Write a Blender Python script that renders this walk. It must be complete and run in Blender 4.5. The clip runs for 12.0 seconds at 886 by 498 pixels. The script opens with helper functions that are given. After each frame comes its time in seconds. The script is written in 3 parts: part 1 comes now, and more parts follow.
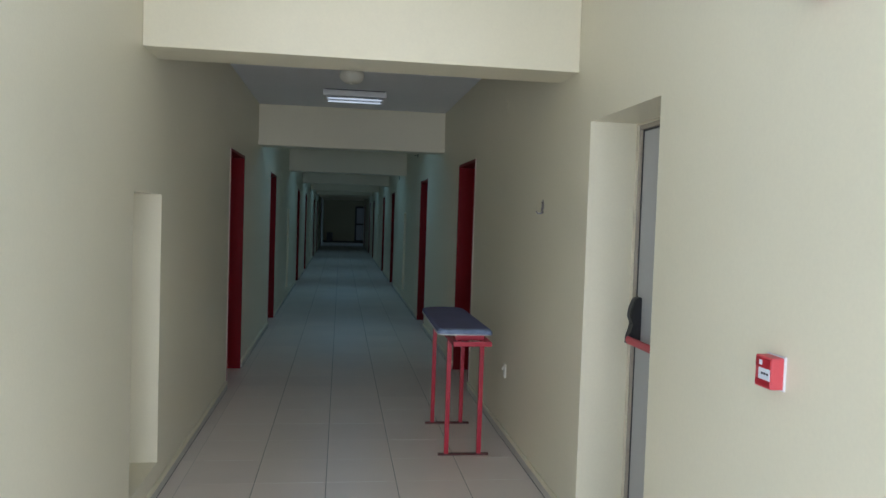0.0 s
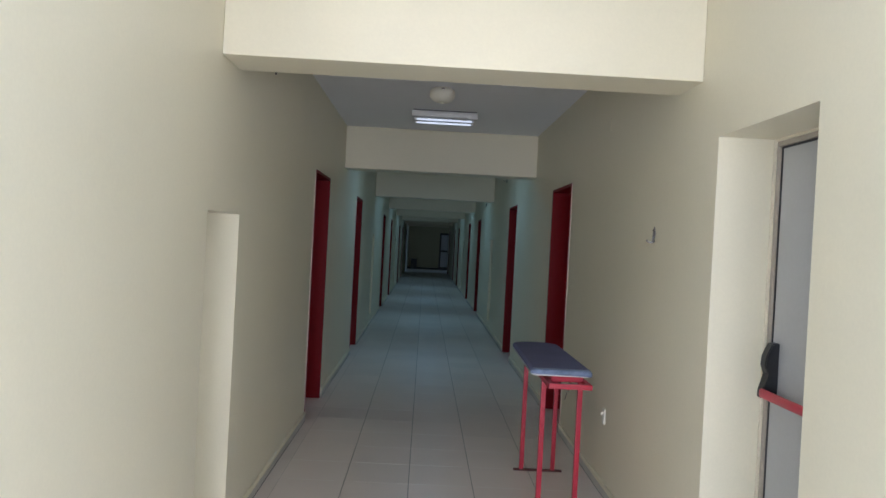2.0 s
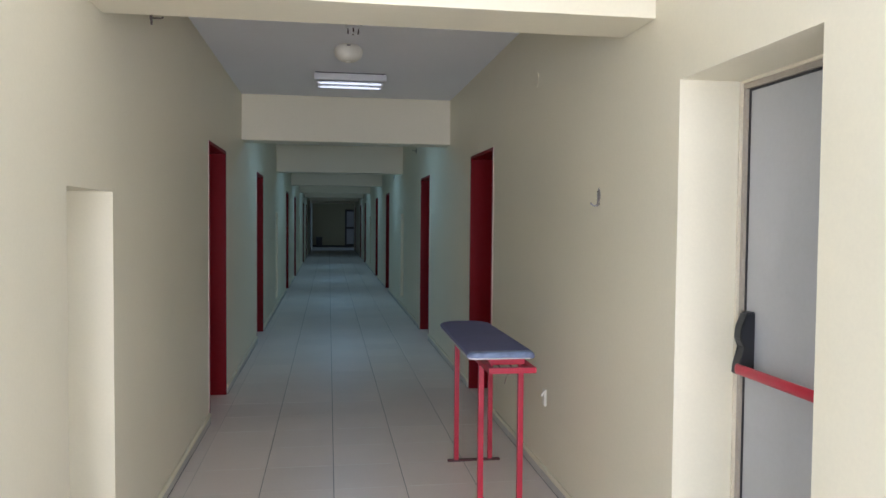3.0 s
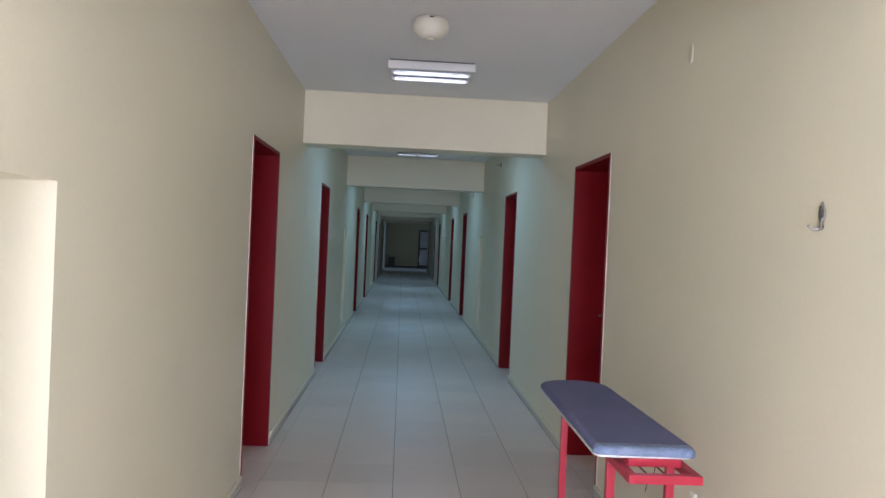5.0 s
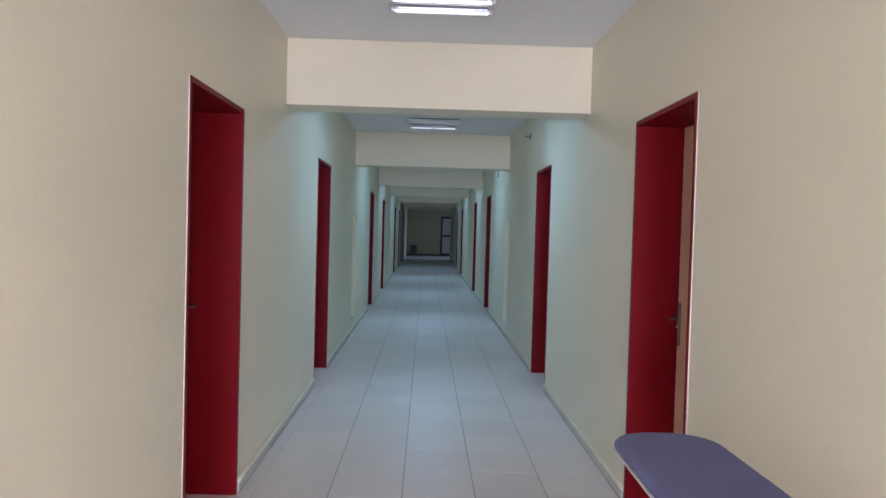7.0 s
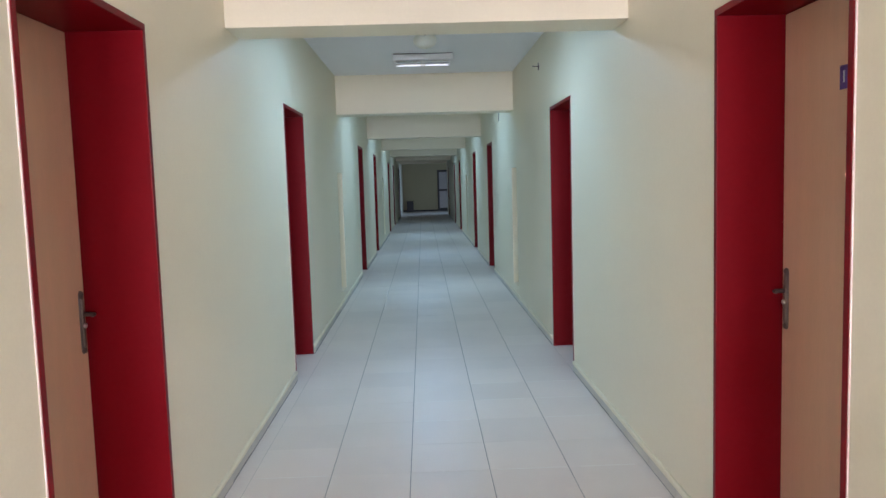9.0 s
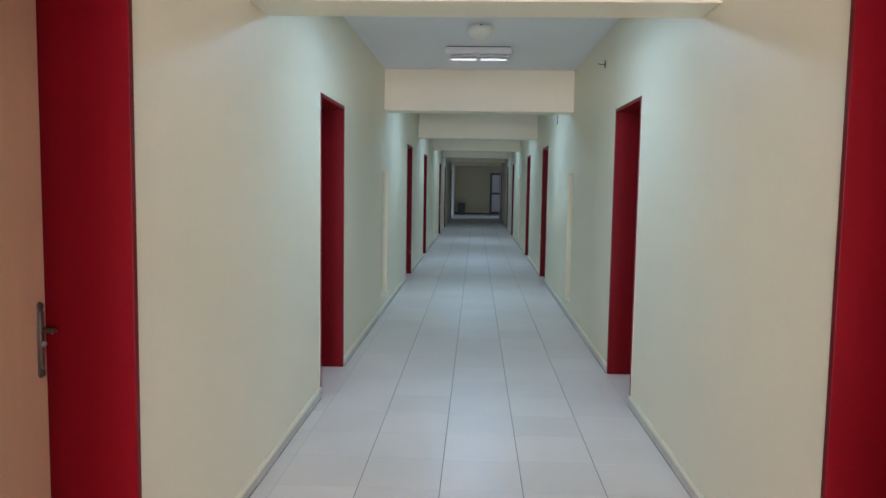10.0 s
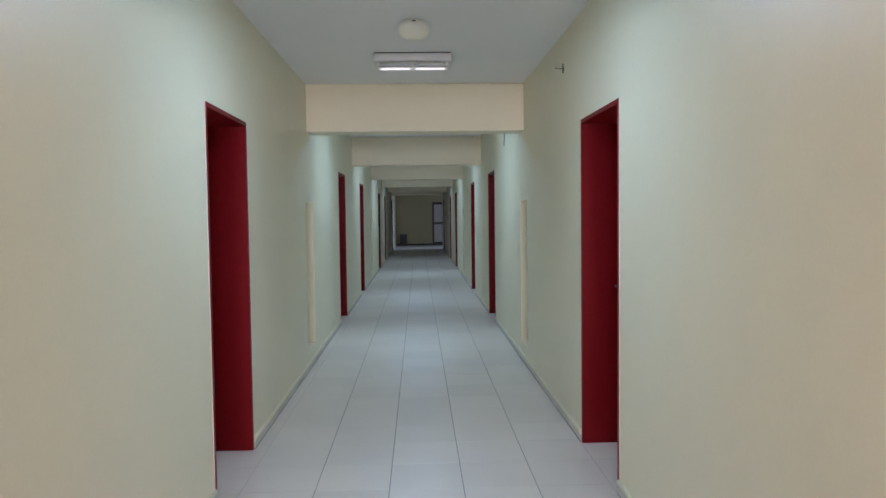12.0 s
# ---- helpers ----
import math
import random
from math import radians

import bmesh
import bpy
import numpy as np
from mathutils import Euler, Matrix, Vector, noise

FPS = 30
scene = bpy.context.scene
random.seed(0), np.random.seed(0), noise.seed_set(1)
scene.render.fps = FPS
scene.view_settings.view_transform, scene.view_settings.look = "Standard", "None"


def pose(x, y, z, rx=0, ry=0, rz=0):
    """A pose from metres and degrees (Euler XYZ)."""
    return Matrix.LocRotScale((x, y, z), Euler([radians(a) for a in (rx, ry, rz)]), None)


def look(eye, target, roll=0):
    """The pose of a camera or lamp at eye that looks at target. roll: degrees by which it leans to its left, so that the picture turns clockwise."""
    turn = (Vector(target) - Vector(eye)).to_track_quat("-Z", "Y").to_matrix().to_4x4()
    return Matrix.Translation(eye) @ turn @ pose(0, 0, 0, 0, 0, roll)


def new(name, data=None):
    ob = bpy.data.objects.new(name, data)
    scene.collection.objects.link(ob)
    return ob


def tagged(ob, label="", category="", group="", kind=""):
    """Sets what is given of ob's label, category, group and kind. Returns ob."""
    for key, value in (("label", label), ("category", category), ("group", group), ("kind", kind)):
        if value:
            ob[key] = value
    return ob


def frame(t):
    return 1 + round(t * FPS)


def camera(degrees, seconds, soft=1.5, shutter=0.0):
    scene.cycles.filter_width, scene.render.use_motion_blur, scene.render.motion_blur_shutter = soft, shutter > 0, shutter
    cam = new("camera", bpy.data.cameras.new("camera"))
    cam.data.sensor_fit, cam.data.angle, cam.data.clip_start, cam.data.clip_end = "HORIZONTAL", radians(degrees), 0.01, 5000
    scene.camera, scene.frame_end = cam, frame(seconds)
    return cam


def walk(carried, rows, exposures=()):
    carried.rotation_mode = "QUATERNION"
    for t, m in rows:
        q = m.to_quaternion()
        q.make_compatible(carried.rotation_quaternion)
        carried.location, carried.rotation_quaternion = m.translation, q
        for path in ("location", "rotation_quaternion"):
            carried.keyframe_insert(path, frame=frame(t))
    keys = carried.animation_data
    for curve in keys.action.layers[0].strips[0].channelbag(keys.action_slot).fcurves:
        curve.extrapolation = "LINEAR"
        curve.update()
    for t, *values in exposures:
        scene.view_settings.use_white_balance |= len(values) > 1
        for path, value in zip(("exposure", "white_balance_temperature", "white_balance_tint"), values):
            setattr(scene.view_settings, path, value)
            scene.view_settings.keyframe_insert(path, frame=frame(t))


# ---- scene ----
cam = camera(61.4, 12.0)
PATH = [
    (0, (-0.066, -0.085, 1.512), (0.208, 1.894, 1.430), 1.9),
    (0.2, (-0.069, -0.083, 1.498), (0.138, 1.905, 1.421), 1.6),
    (0.5, (-0.116, -0.043, 1.497), (0.028, 1.95, 1.419), 2.0),
    (0.7, (-0.127, -0.019, 1.492), (0.033, 1.973, 1.404), 2.2),
    (1, (-0.168, -0.011, 1.484), (-0.005, 1.98, 1.389), 1.7),
    (1.2, (-0.155, 0.031, 1.483), (0.001, 2.022, 1.384), 1.9),
    (1.5, (-0.149, 0.08, 1.488), (-0.004, 2.073, 1.405), 1.3),
    (1.7, (-0.114, 0.146, 1.491), (0.003, 2.142, 1.432), 0.6),
    (2, (-0.082, 0.316, 1.502), (-0.033, 2.315, 1.485), 3.0),
    (2.2, (-0.077, 0.382, 1.498), (-0.046, 2.381, 1.476), 2.0),
    (2.5, (-0.087, 0.554, 1.486), (0.063, 2.548, 1.447), 1.9),
    (2.7, (-0.099, 0.66, 1.483), (0.18, 2.641, 1.459), 0.8),
    (3, (-0.139, 0.824, 1.485), (0.164, 2.8, 1.408), 0.5),
    (3.2, (-0.142, 0.932, 1.475), (0.116, 2.913, 1.381), 1.1),
    (4.8, (-0.144, 1.893, 1.467), (0.026, 3.885, 1.422), 1.4),
    (5, (-0.112, 2.032, 1.478), (-0.003, 4.029, 1.457), 2.5),
    (5.2, (-0.08, 2.117, 1.481), (-0.001, 4.115, 1.474), 2.3),
    (5.5, (-0.061, 2.335, 1.467), (0.06, 4.331, 1.466), 1.7),
    (5.7, (-0.055, 2.485, 1.471), (0.104, 4.478, 1.473), 2.4),
    (6, (-0.076, 2.65, 1.472), (0.12, 4.641, 1.452), 0.7),
    (6.2, (-0.05, 2.761, 1.474), (0.127, 4.753, 1.46), 0.4),
    (6.5, (-0.038, 2.975, 1.473), (0.051, 4.973, 1.495), 1.8),
    (6.7, (-0.028, 3.084, 1.468), (-0.001, 5.084, 1.471), 0.7),
    (7, (-0.014, 3.308, 1.451), (0.032, 5.306, 1.394), 1.6),
    (7.2, (-0.032, 3.447, 1.446), (0.053, 5.443, 1.344), 1.8),
    (8.8, (-0.017, 4.398, 1.457), (0.051, 6.392, 1.317), -0.9),
    (9, (-0.003, 4.499, 1.446), (0.046, 6.49, 1.266), -1.7),
    (9.2, (0.003, 4.607, 1.45), (0.057, 6.597, 1.259), -1.5),
    (9.5, (0.01, 4.764, 1.458), (0.013, 6.756, 1.277), -0.5),
    (9.7, (0.024, 4.832, 1.458), (-0.045, 6.824, 1.295), 0.8),
    (10, (0.038, 5.066, 1.459), (-0.047, 7.057, 1.285), 0.9),
    (10.2, (0.025, 5.158, 1.471), (0.003, 7.152, 1.31), 0.0),
    (10.5, (0.005, 5.358, 1.49), (0.066, 7.353, 1.362), -1.0),
    (10.7, (0.017, 5.48, 1.484), (0.111, 7.474, 1.36), -1.1),
    (11, (0.015, 5.624, 1.476), (0.073, 7.619, 1.353), 0.4),
    (11.2, (0.054, 5.718, 1.473), (0.052, 7.715, 1.368), 2.4),
    (11.5, (0.086, 5.88, 1.471), (0.059, 7.876, 1.348), 1.1),
    (11.7, (0.077, 6.014, 1.467), (0.091, 8.01, 1.34), 1.2),
    (12, (0.066, 6.191, 1.466), (0.131, 8.188, 1.372), -0.7),
]
EXPOSURES = [(0.0, -0.51, 5420, 12), (0.5, -0.24, 5500, 17), (1.0, -0.15, 5500, 19), (2.0, -0.05, 5500, 17), (2.5, 0.1, 5560, 19), (3.0, 0.35, 5560, 20), (5.0, 1.0, 5560, 24), (6.0, 1.27, 5500, 27), (7.0, 1.49, 5570, 29), (9.0, 1.95, 5930, 29), (10.5, 1.85, 6270, 33), (12.0, 1.83, 6450, 34)]
walk(cam, [(t, look(eye, target, roll)) for t, eye, target, roll in PATH], EXPOSURES)

# ---- world and light ----
world = bpy.data.worlds.new("world")
scene.world = world
world.use_nodes = True
wn = world.node_tree
sky = wn.nodes.new("ShaderNodeTexSky")
sky.sky_type = "NISHITA"
sky.sun_disc = False
sky.sun_elevation = radians(48)
sky.sun_rotation = radians(150)
wn.links.new(sky.outputs[0], wn.nodes["Background"].inputs["Color"])
wn.nodes["Background"].inputs["Strength"].default_value = 0.05


def area_lamp(name, place, target, sx, sy, watts, colour):
    data = bpy.data.lights.new(name, "AREA")
    data.shape, data.size, data.size_y = "RECTANGLE", sx, sy
    data.energy, data.color = watts, colour
    ob = new(name, data)
    ob.matrix_world = look(place, target)
    return ob


DAY = (0.58, 0.79, 1.0)         # open sky at the side windows
GARDEN = (0.90, 0.895, 0.875)   # daylight off paving at the rear windows
COOL = (0.425, 0.755, 0.955)    # fluorescent tubes
XL, XR = -0.993, 1.095          # corridor wall faces
XC = 0.5 * (XL + XR)
CEIL, SOFFIT = 2.715, 2.262
BACK, FAR = -4.2, 37.9          # rear wall of the entrance hall, end of the corridor
END = 41.3                      # end wall of the far lobby
MOUTH, FX0, FX1 = 1.15, -3.2, 3.6   # start of the corridor, side walls of the entrance hall
area_lamp("hall_daylight", (FX0 + 0.06, -1.5, 1.3), (XC, -1.5, 1.2), 3.6, 1.7, 70, DAY)
area_lamp("hall_daylight", (FX1 - 0.06, -1.5, 1.3), (XC, -1.5, 1.2), 3.6, 1.7, 65, DAY)
REAR = ((-2.7, -1.45, 0.95, 118), (-0.80, 0.95, 0.88, 120), (1.6, 3.1, 0.95, 112))   # glazed openings in the rear wall and their daylight
for xa, xb, mid, watts in REAR:
    area_lamp("hall_daylight", (0.5 * (xa + xb), BACK + 0.06, mid), (0.5 * (xa + xb), 5, mid), xb - xa - 0.2, 1.6, watts, GARDEN)
lobby = area_lamp("lobby_daylight", (3.9, 39.6, 1.55), (-0.9, 37.6, 0.4), 1.1, 1.2, 4.2, (0.42, 0.69, 1.0))
lobby.data.spread = radians(72)
LIT = ((9.76, 5.0), (14.66, 5.0), (19.56, 4.6), (24.40, 4.6), (29.25, 3.0))   # bays whose second ceiling light is on
for ly, watts in LIT:
    area_lamp("tube_light", (XC, ly, CEIL - 0.115), (XC, ly, 0), 0.56, 0.30, watts, COOL)

# ---- materials ----


def nodes_of(name):
    m = bpy.data.materials.new(name)
    m.use_nodes = True
    nt = m.node_tree
    return m, nt, nt.nodes["Principled BSDF"]


def textured(name, colour, rough=0.6, metal=0.0, var=0.06, scale=3.0, fine=60.0, bump=0.15, dist=0.002, stain=0.0, spec=0.5,
             coat=0.0, per_object=0.0, stretch=(1, 1, 1), rough_var=0.08):
    m, nt, b = nodes_of(name)
    N, Lk = nt.nodes.new, nt.links.new
    geo = N("ShaderNodeNewGeometry")
    mp = N("ShaderNodeMapping")
    mp.inputs["Scale"].default_value = stretch
    Lk(geo.outputs["Position"], mp.inputs["Vector"])
    big, small = N("ShaderNodeTexNoise"), N("ShaderNodeTexNoise")
    big.inputs["Scale"].default_value, big.inputs["Detail"].default_value = scale, 5
    small.inputs["Scale"].default_value, small.inputs["Detail"].default_value = fine, 4
    Lk(mp.outputs[0], big.inputs["Vector"])
    Lk(mp.outputs[0], small.inputs["Vector"])
    mix = N("ShaderNodeMix")
    mix.data_type, mix.blend_type = "FLOAT", "MIX"
    mix.inputs["Factor"].default_value = 0.4
    Lk(big.outputs["Fac"], mix.inputs["A"])
    Lk(small.outputs["Fac"], mix.inputs["B"])
    ramp = N("ShaderNodeMapRange")
    ramp.inputs["From Min"].default_value, ramp.inputs["From Max"].default_value = 0.1, 0.9
    ramp.inputs["To Min"].default_value, ramp.inputs["To Max"].default_value = 1 - 2 * var, 1 + 2 * var
    Lk(mix.outputs["Result"], ramp.inputs["Value"])
    hsv = N("ShaderNodeHueSaturation")
    hsv.inputs["Color"].default_value = (*colour, 1)
    last = ramp.outputs["Result"]
    if per_object:
        info = N("ShaderNodeObjectInfo")
        r2 = N("ShaderNodeMapRange")
        r2.inputs["To Min"].default_value, r2.inputs["To Max"].default_value = 1 - per_object, 1 + per_object
        Lk(info.outputs["Random"], r2.inputs["Value"])
        mul = N("ShaderNodeMath")
        mul.operation = "MULTIPLY"
        Lk(last, mul.inputs[0])
        Lk(r2.outputs["Result"], mul.inputs[1])
        last = mul.outputs[0]
    if stain:
        sn = N("ShaderNodeTexNoise")
        sn.inputs["Scale"].default_value, sn.inputs["Detail"].default_value, sn.inputs["Roughness"].default_value = 1.3, 8, 0.7
        Lk(geo.outputs["Position"], sn.inputs["Vector"])
        sr = N("ShaderNodeMapRange")
        sr.inputs["From Min"].default_value, sr.inputs["From Max"].default_value = 0.56, 0.75
        sr.inputs["To Min"].default_value, sr.inputs["To Max"].default_value = 1.0, 1 - stain
        Lk(sn.outputs["Fac"], sr.inputs["Value"])
        mul = N("ShaderNodeMath")
        mul.operation = "MULTIPLY"
        Lk(last, mul.inputs[0])
        Lk(sr.outputs["Result"], mul.inputs[1])
        last = mul.outputs[0]
    Lk(last, hsv.inputs["Value"])
    Lk(hsv.outputs["Color"], b.inputs["Base Color"])
    rr = N("ShaderNodeMapRange")
    rr.inputs["From Min"].default_value, rr.inputs["From Max"].default_value = 0.1, 0.9
    rr.inputs["To Min"].default_value, rr.inputs["To Max"].default_value = max(0.02, rough - rough_var), min(1, rough + rough_var)
    Lk(big.outputs["Fac"], rr.inputs["Value"])
    Lk(rr.outputs["Result"], b.inputs["Roughness"])
    b.inputs["Metallic"].default_value = metal
    b.inputs["Specular IOR Level"].default_value = spec
    b.inputs["Coat Weight"].default_value = coat
    if bump:
        bp = N("ShaderNodeBump")
        bp.inputs["Strength"].default_value, bp.inputs["Distance"].default_value = bump, dist
        Lk(small.outputs["Fac"], bp.inputs["Height"])
        Lk(bp.outputs[0], b.inputs["Normal"])
    return m


def glowing(name, colour, strength):
    m, nt, b = nodes_of(name)
    b.inputs["Base Color"].default_value = (0.85, 0.85, 0.85, 1)
    b.inputs["Emission Color"].default_value = (*colour, 1)
    b.inputs["Emission Strength"].default_value = strength
    b.inputs["Roughness"].default_value = 0.25
    return m


WALL = textured("cream_wall_paint", (0.80, 0.738, 0.548), 0.43, var=0.035, scale=1.1, fine=90, bump=0.25, dist=0.0015, stain=0.03)
# darker and more olive than WALL, used on the lobby end wall only
OLIVE = textured("olive_beige_end_wall", (0.44, 0.405, 0.25), 0.5, var=0.05, scale=1.1, fine=90, bump=0.2)
CEILING = textured("white_ceiling_paint", (0.89, 0.89, 0.89), 0.8, var=0.03, scale=1.0, fine=70, bump=0.2)
TILE = textured("grey_floor_tile", (0.77, 0.69, 0.62), 0.35, rough_var=0.05, var=0.05, scale=2.2, fine=130, bump=0.06, dist=0.0008, per_object=0.04)
GROUT = textured("grey_grout", (0.27, 0.26, 0.24), 0.9, var=0.15, scale=4, fine=120)
SKIRT = textured("skirting_tile", (0.56, 0.53, 0.455), 0.4, var=0.09, scale=5, fine=110, bump=0.05, per_object=0.08)
RED = textured("red_gloss_paint", (0.165, 0.0018, 0.0045), 0.42, spec=0.12, var=0.07, scale=1.5, fine=40, bump=0.08, dist=0.001)
FRAME_RED = textured("red_table_paint", (0.43, 0.017, 0.040), 0.38, var=0.10, scale=7, fine=90, bump=0.06, stain=0.15)
PEACH = textured("peach_door_laminate", (0.72, 0.45, 0.30), 0.5, var=0.06, scale=2.5, fine=30, bump=0.08, dist=0.001, stretch=(6, 6, 0.7))
STEEL = textured("grey_steel_door_paint", (0.43, 0.43, 0.42), 0.45, var=0.04, scale=2, fine=60, bump=0.06)
FRAME_WORN = textured("weathered_brown_frame", (0.40, 0.345, 0.27), 0.6, var=0.12, scale=9, fine=70, bump=0.15, stain=0.3)
BLACK = textured("black_plastic", (0.018, 0.018, 0.020), 0.42, var=0.1, scale=10, fine=120, bump=0.05)
ZINC = textured("dull_zinc", (0.20, 0.20, 0.21), 0.42, metal=0.6, var=0.15, scale=30, fine=150, bump=0.05)
CHROME = textured("worn_chrome", (0.50, 0.49, 0.48), 0.40, metal=0.7, var=0.1, scale=20, fine=120, bump=0.03)
DARK_METAL = textured("dark_bronze", (0.16, 0.13, 0.12), 0.38, metal=0.8, var=0.15, scale=20, fine=120, bump=0.03)
PLATE = textured("worn_bronze_plate", (0.22, 0.175, 0.15), 0.35, metal=0.8, var=0.2, scale=20, fine=120, bump=0.04)
HOOK_METAL = textured("brushed_nickel", (0.34, 0.32, 0.31), 0.34, metal=0.85, var=0.15, scale=30, fine=150, bump=0.05)
PALE = textured("pale_filler", (0.72, 0.58, 0.52), 0.5, var=0.1, scale=12, fine=80, bump=0.2)
PALE_CREAM = textured("cream_sealant", (0.70, 0.63, 0.47), 0.6, var=0.1, scale=14, fine=70, bump=0.5, dist=0.004, stain=0.2)
RUST = textured("rusty_foot_bar", (0.10, 0.035, 0.03), 0.7, var=0.3, scale=14, fine=90, bump=0.2, stain=0.3)
CLOTH = textured("blue_grey_cloth", (0.155, 0.158, 0.285), 0.85, var=0.12, scale=6, fine=260, bump=0.4, dist=0.001, spec=0.25)
FOIL = textured("pale_blue_wrap", (0.19, 0.245, 0.38), 0.42, var=0.30, scale=26, fine=60, bump=0.9, dist=0.008)
CREAM = textured("cream_plastic", (0.86, 0.82, 0.70), 0.4, var=0.04, scale=6, fine=60, bump=0.03)
WHITE = textured("white_enamel", (0.78, 0.77, 0.76), 0.35, var=0.03, scale=5, fine=60, bump=0.03)
MIRROR = textured("mirror_reflector", (0.90, 0.91, 0.92), 0.20, metal=1.0, var=0.05, scale=9, fine=40, bump=0.25, dist=0.003, rough_var=0.05)
# weak glow that also paints reflected daylight on the tubes of two lights
TUBE_DIM = glowing("dim_tube_glass", (0.92, 0.97, 1.0), 0.65)
TUBE_FAINT = glowing("faint_tube_glass", (0.92, 0.97, 1.0), 0.22)
TUBE_ON = glowing("lit_tube_glass", COOL, 14.0)
TUBE_OFF = textured("unlit_tube_glass", (0.62, 0.63, 0.66), 0.15, var=0.05, scale=9, fine=60, bump=0.0)
FILLER = textured("white_cement_filler", (0.86, 0.83, 0.77), 0.6, var=0.08, scale=12, fine=80, bump=0.1)
SOFT_JOINT = textured("light_grey_joint", (0.64, 0.585, 0.53), 0.6, var=0.10, scale=6, fine=90, bump=0.1)
CALL_RED = textured("red_alarm_plastic", (0.60, 0.075, 0.09), 0.38, var=0.05, scale=15, fine=90, bump=0.04)
CALL_DARK = textured("dark_red_alarm_plastic", (0.40, 0.015, 0.025), 0.4, var=0.06, scale=15, fine=90, bump=0.04)
PAPER = textured("white_label", (0.74, 0.76, 0.80), 0.5, var=0.03, scale=10, fine=80, bump=0.0)
INK = textured("black_ink", (0.03, 0.03, 0.04), 0.6, var=0.1, bump=0.0)
VIOLET = textured("violet_sign_plastic", (0.07, 0.03, 0.24), 0.35, var=0.08, scale=12, bump=0.02)
DARK_FRAME = textured("dark_aluminium", (0.035, 0.035, 0.038), 0.45, var=0.1, scale=8, bump=0.05)
GREY_BOX = textured("dark_grey_bin", (0.06, 0.06, 0.065), 0.5, var=0.1, scale=8, bump=0.05)
GROUND = textured("outside_paving", (0.32, 0.31, 0.29), 0.9, var=0.15, scale=1.5, fine=30, bump=0.3)
GLASS, _nt, _b = nodes_of("window_glass")
_b.inputs["Base Color"].default_value = (0.95, 0.97, 0.97, 1)
_b.inputs["Roughness"].default_value = 0.02
_b.inputs["Transmission Weight"].default_value = 1.0
_b.inputs["IOR"].default_value = 1.45
FROST = textured("grey_glazing_panel", (0.36, 0.38, 0.40), 0.3, var=0.05, scale=6, bump=0.02)

# ---- shape helpers ----


def add_box(bm, x0, x1, y0, y1, z0, z1):
    v = [bm.verts.new((x, y, z)) for z in (z0, z1) for y in (y0, y1) for x in (x0, x1)]
    for f in ((0, 2, 3, 1), (4, 5, 7, 6), (0, 1, 5, 4), (1, 3, 7, 5), (3, 2, 6, 7), (2, 0, 4, 6)):
        bm.faces.new([v[i] for i in f])
    return v


def box(x0, x1, y0, y1, z0, z1, bevel=0.0, seg=2):
    bm = bmesh.new()
    add_box(bm, min(x0, x1), max(x0, x1), min(y0, y1), max(y0, y1), min(z0, z1), max(z0, z1))
    if bevel:
        bmesh.ops.bevel(bm, geom=bm.edges[:], offset=bevel, segments=seg, affect="EDGES", profile=0.7)
    return bm


def boxes(rows, bevel=0.0, seg=1):
    bm = bmesh.new()
    for r in rows:
        one = box(*r, bevel=bevel, seg=seg)
        me = bpy.data.meshes.new("tmp")
        one.to_mesh(me)
        one.free()
        bm.from_mesh(me)
        bpy.data.meshes.remove(me)
    return bm


def rod(points, radius, sides=10):
    """A round bar swept along points."""
    bm = bmesh.new()
    pts = [Vector(p) for p in points]
    rings = []
    for i, p in enumerate(pts):
        d = (pts[min(i + 1, len(pts) - 1)] - pts[max(i - 1, 0)]).normalized()
        q = d.to_track_quat("Z", "Y")
        r = radius[i] if isinstance(radius, (list, tuple)) else radius
        rings.append([bm.verts.new(p + q @ Vector((r * math.cos(a), r * math.sin(a), 0))) for a in (2 * math.pi * k / sides for k in range(sides))])
    for a, b in zip(rings, rings[1:]):
        for k in range(sides):
            f = bm.faces.new((a[k], a[(k + 1) % sides], b[(k + 1) % sides], b[k]))
            f.smooth = True
    bm.faces.new(rings[0][::-1])
    bm.faces.new(rings[-1])
    return bm


def lathe(profile, sides=32):
    """A turned shape about z from (radius, height) rows."""
    bm = bmesh.new()
    rings = [[bm.verts.new((r * math.cos(2 * math.pi * k / sides), r * math.sin(2 * math.pi * k / sides), z)) for k in range(sides)] for r, z in profile]
    for a, b in zip(rings, rings[1:]):
        for k in range(sides):
            f = bm.faces.new((a[k], a[(k + 1) % sides], b[(k + 1) % sides], b[k]))
            f.smooth = True
    bm.faces.new(rings[0][::-1])
    bm.faces.new(rings[-1])
    return bm


def slab(rows):
    """Stacked outlines (points, z) joined into one rounded slab."""
    bm = bmesh.new()
    rings = [[bm.verts.new((x, y, z)) for x, y in pts] for pts, z in rows]
    for a, b in zip(rings, rings[1:]):
        for k in range(len(a)):
            f = bm.faces.new((a[k], a[(k + 1) % len(a)], b[(k + 1) % len(a)], b[k]))
            f.smooth = True
    bm.faces.new(rings[0][::-1])
    bm.faces.new(rings[-1])
    return bm


def capsule(half, tall, steps=7):
    """Outline of an upright rounded bar."""
    pts = []
    for cy, a0 in ((tall - half, 0), (half - tall, math.pi)):
        pts += [(half * math.cos(a0 + math.pi * k / steps), cy + half * math.sin(a0 + math.pi * k / steps)) for k in range(steps + 1)]
    return pts


def moved(bm, m):
    bmesh.ops.transform(bm, matrix=m, verts=bm.verts[:])
    return bm


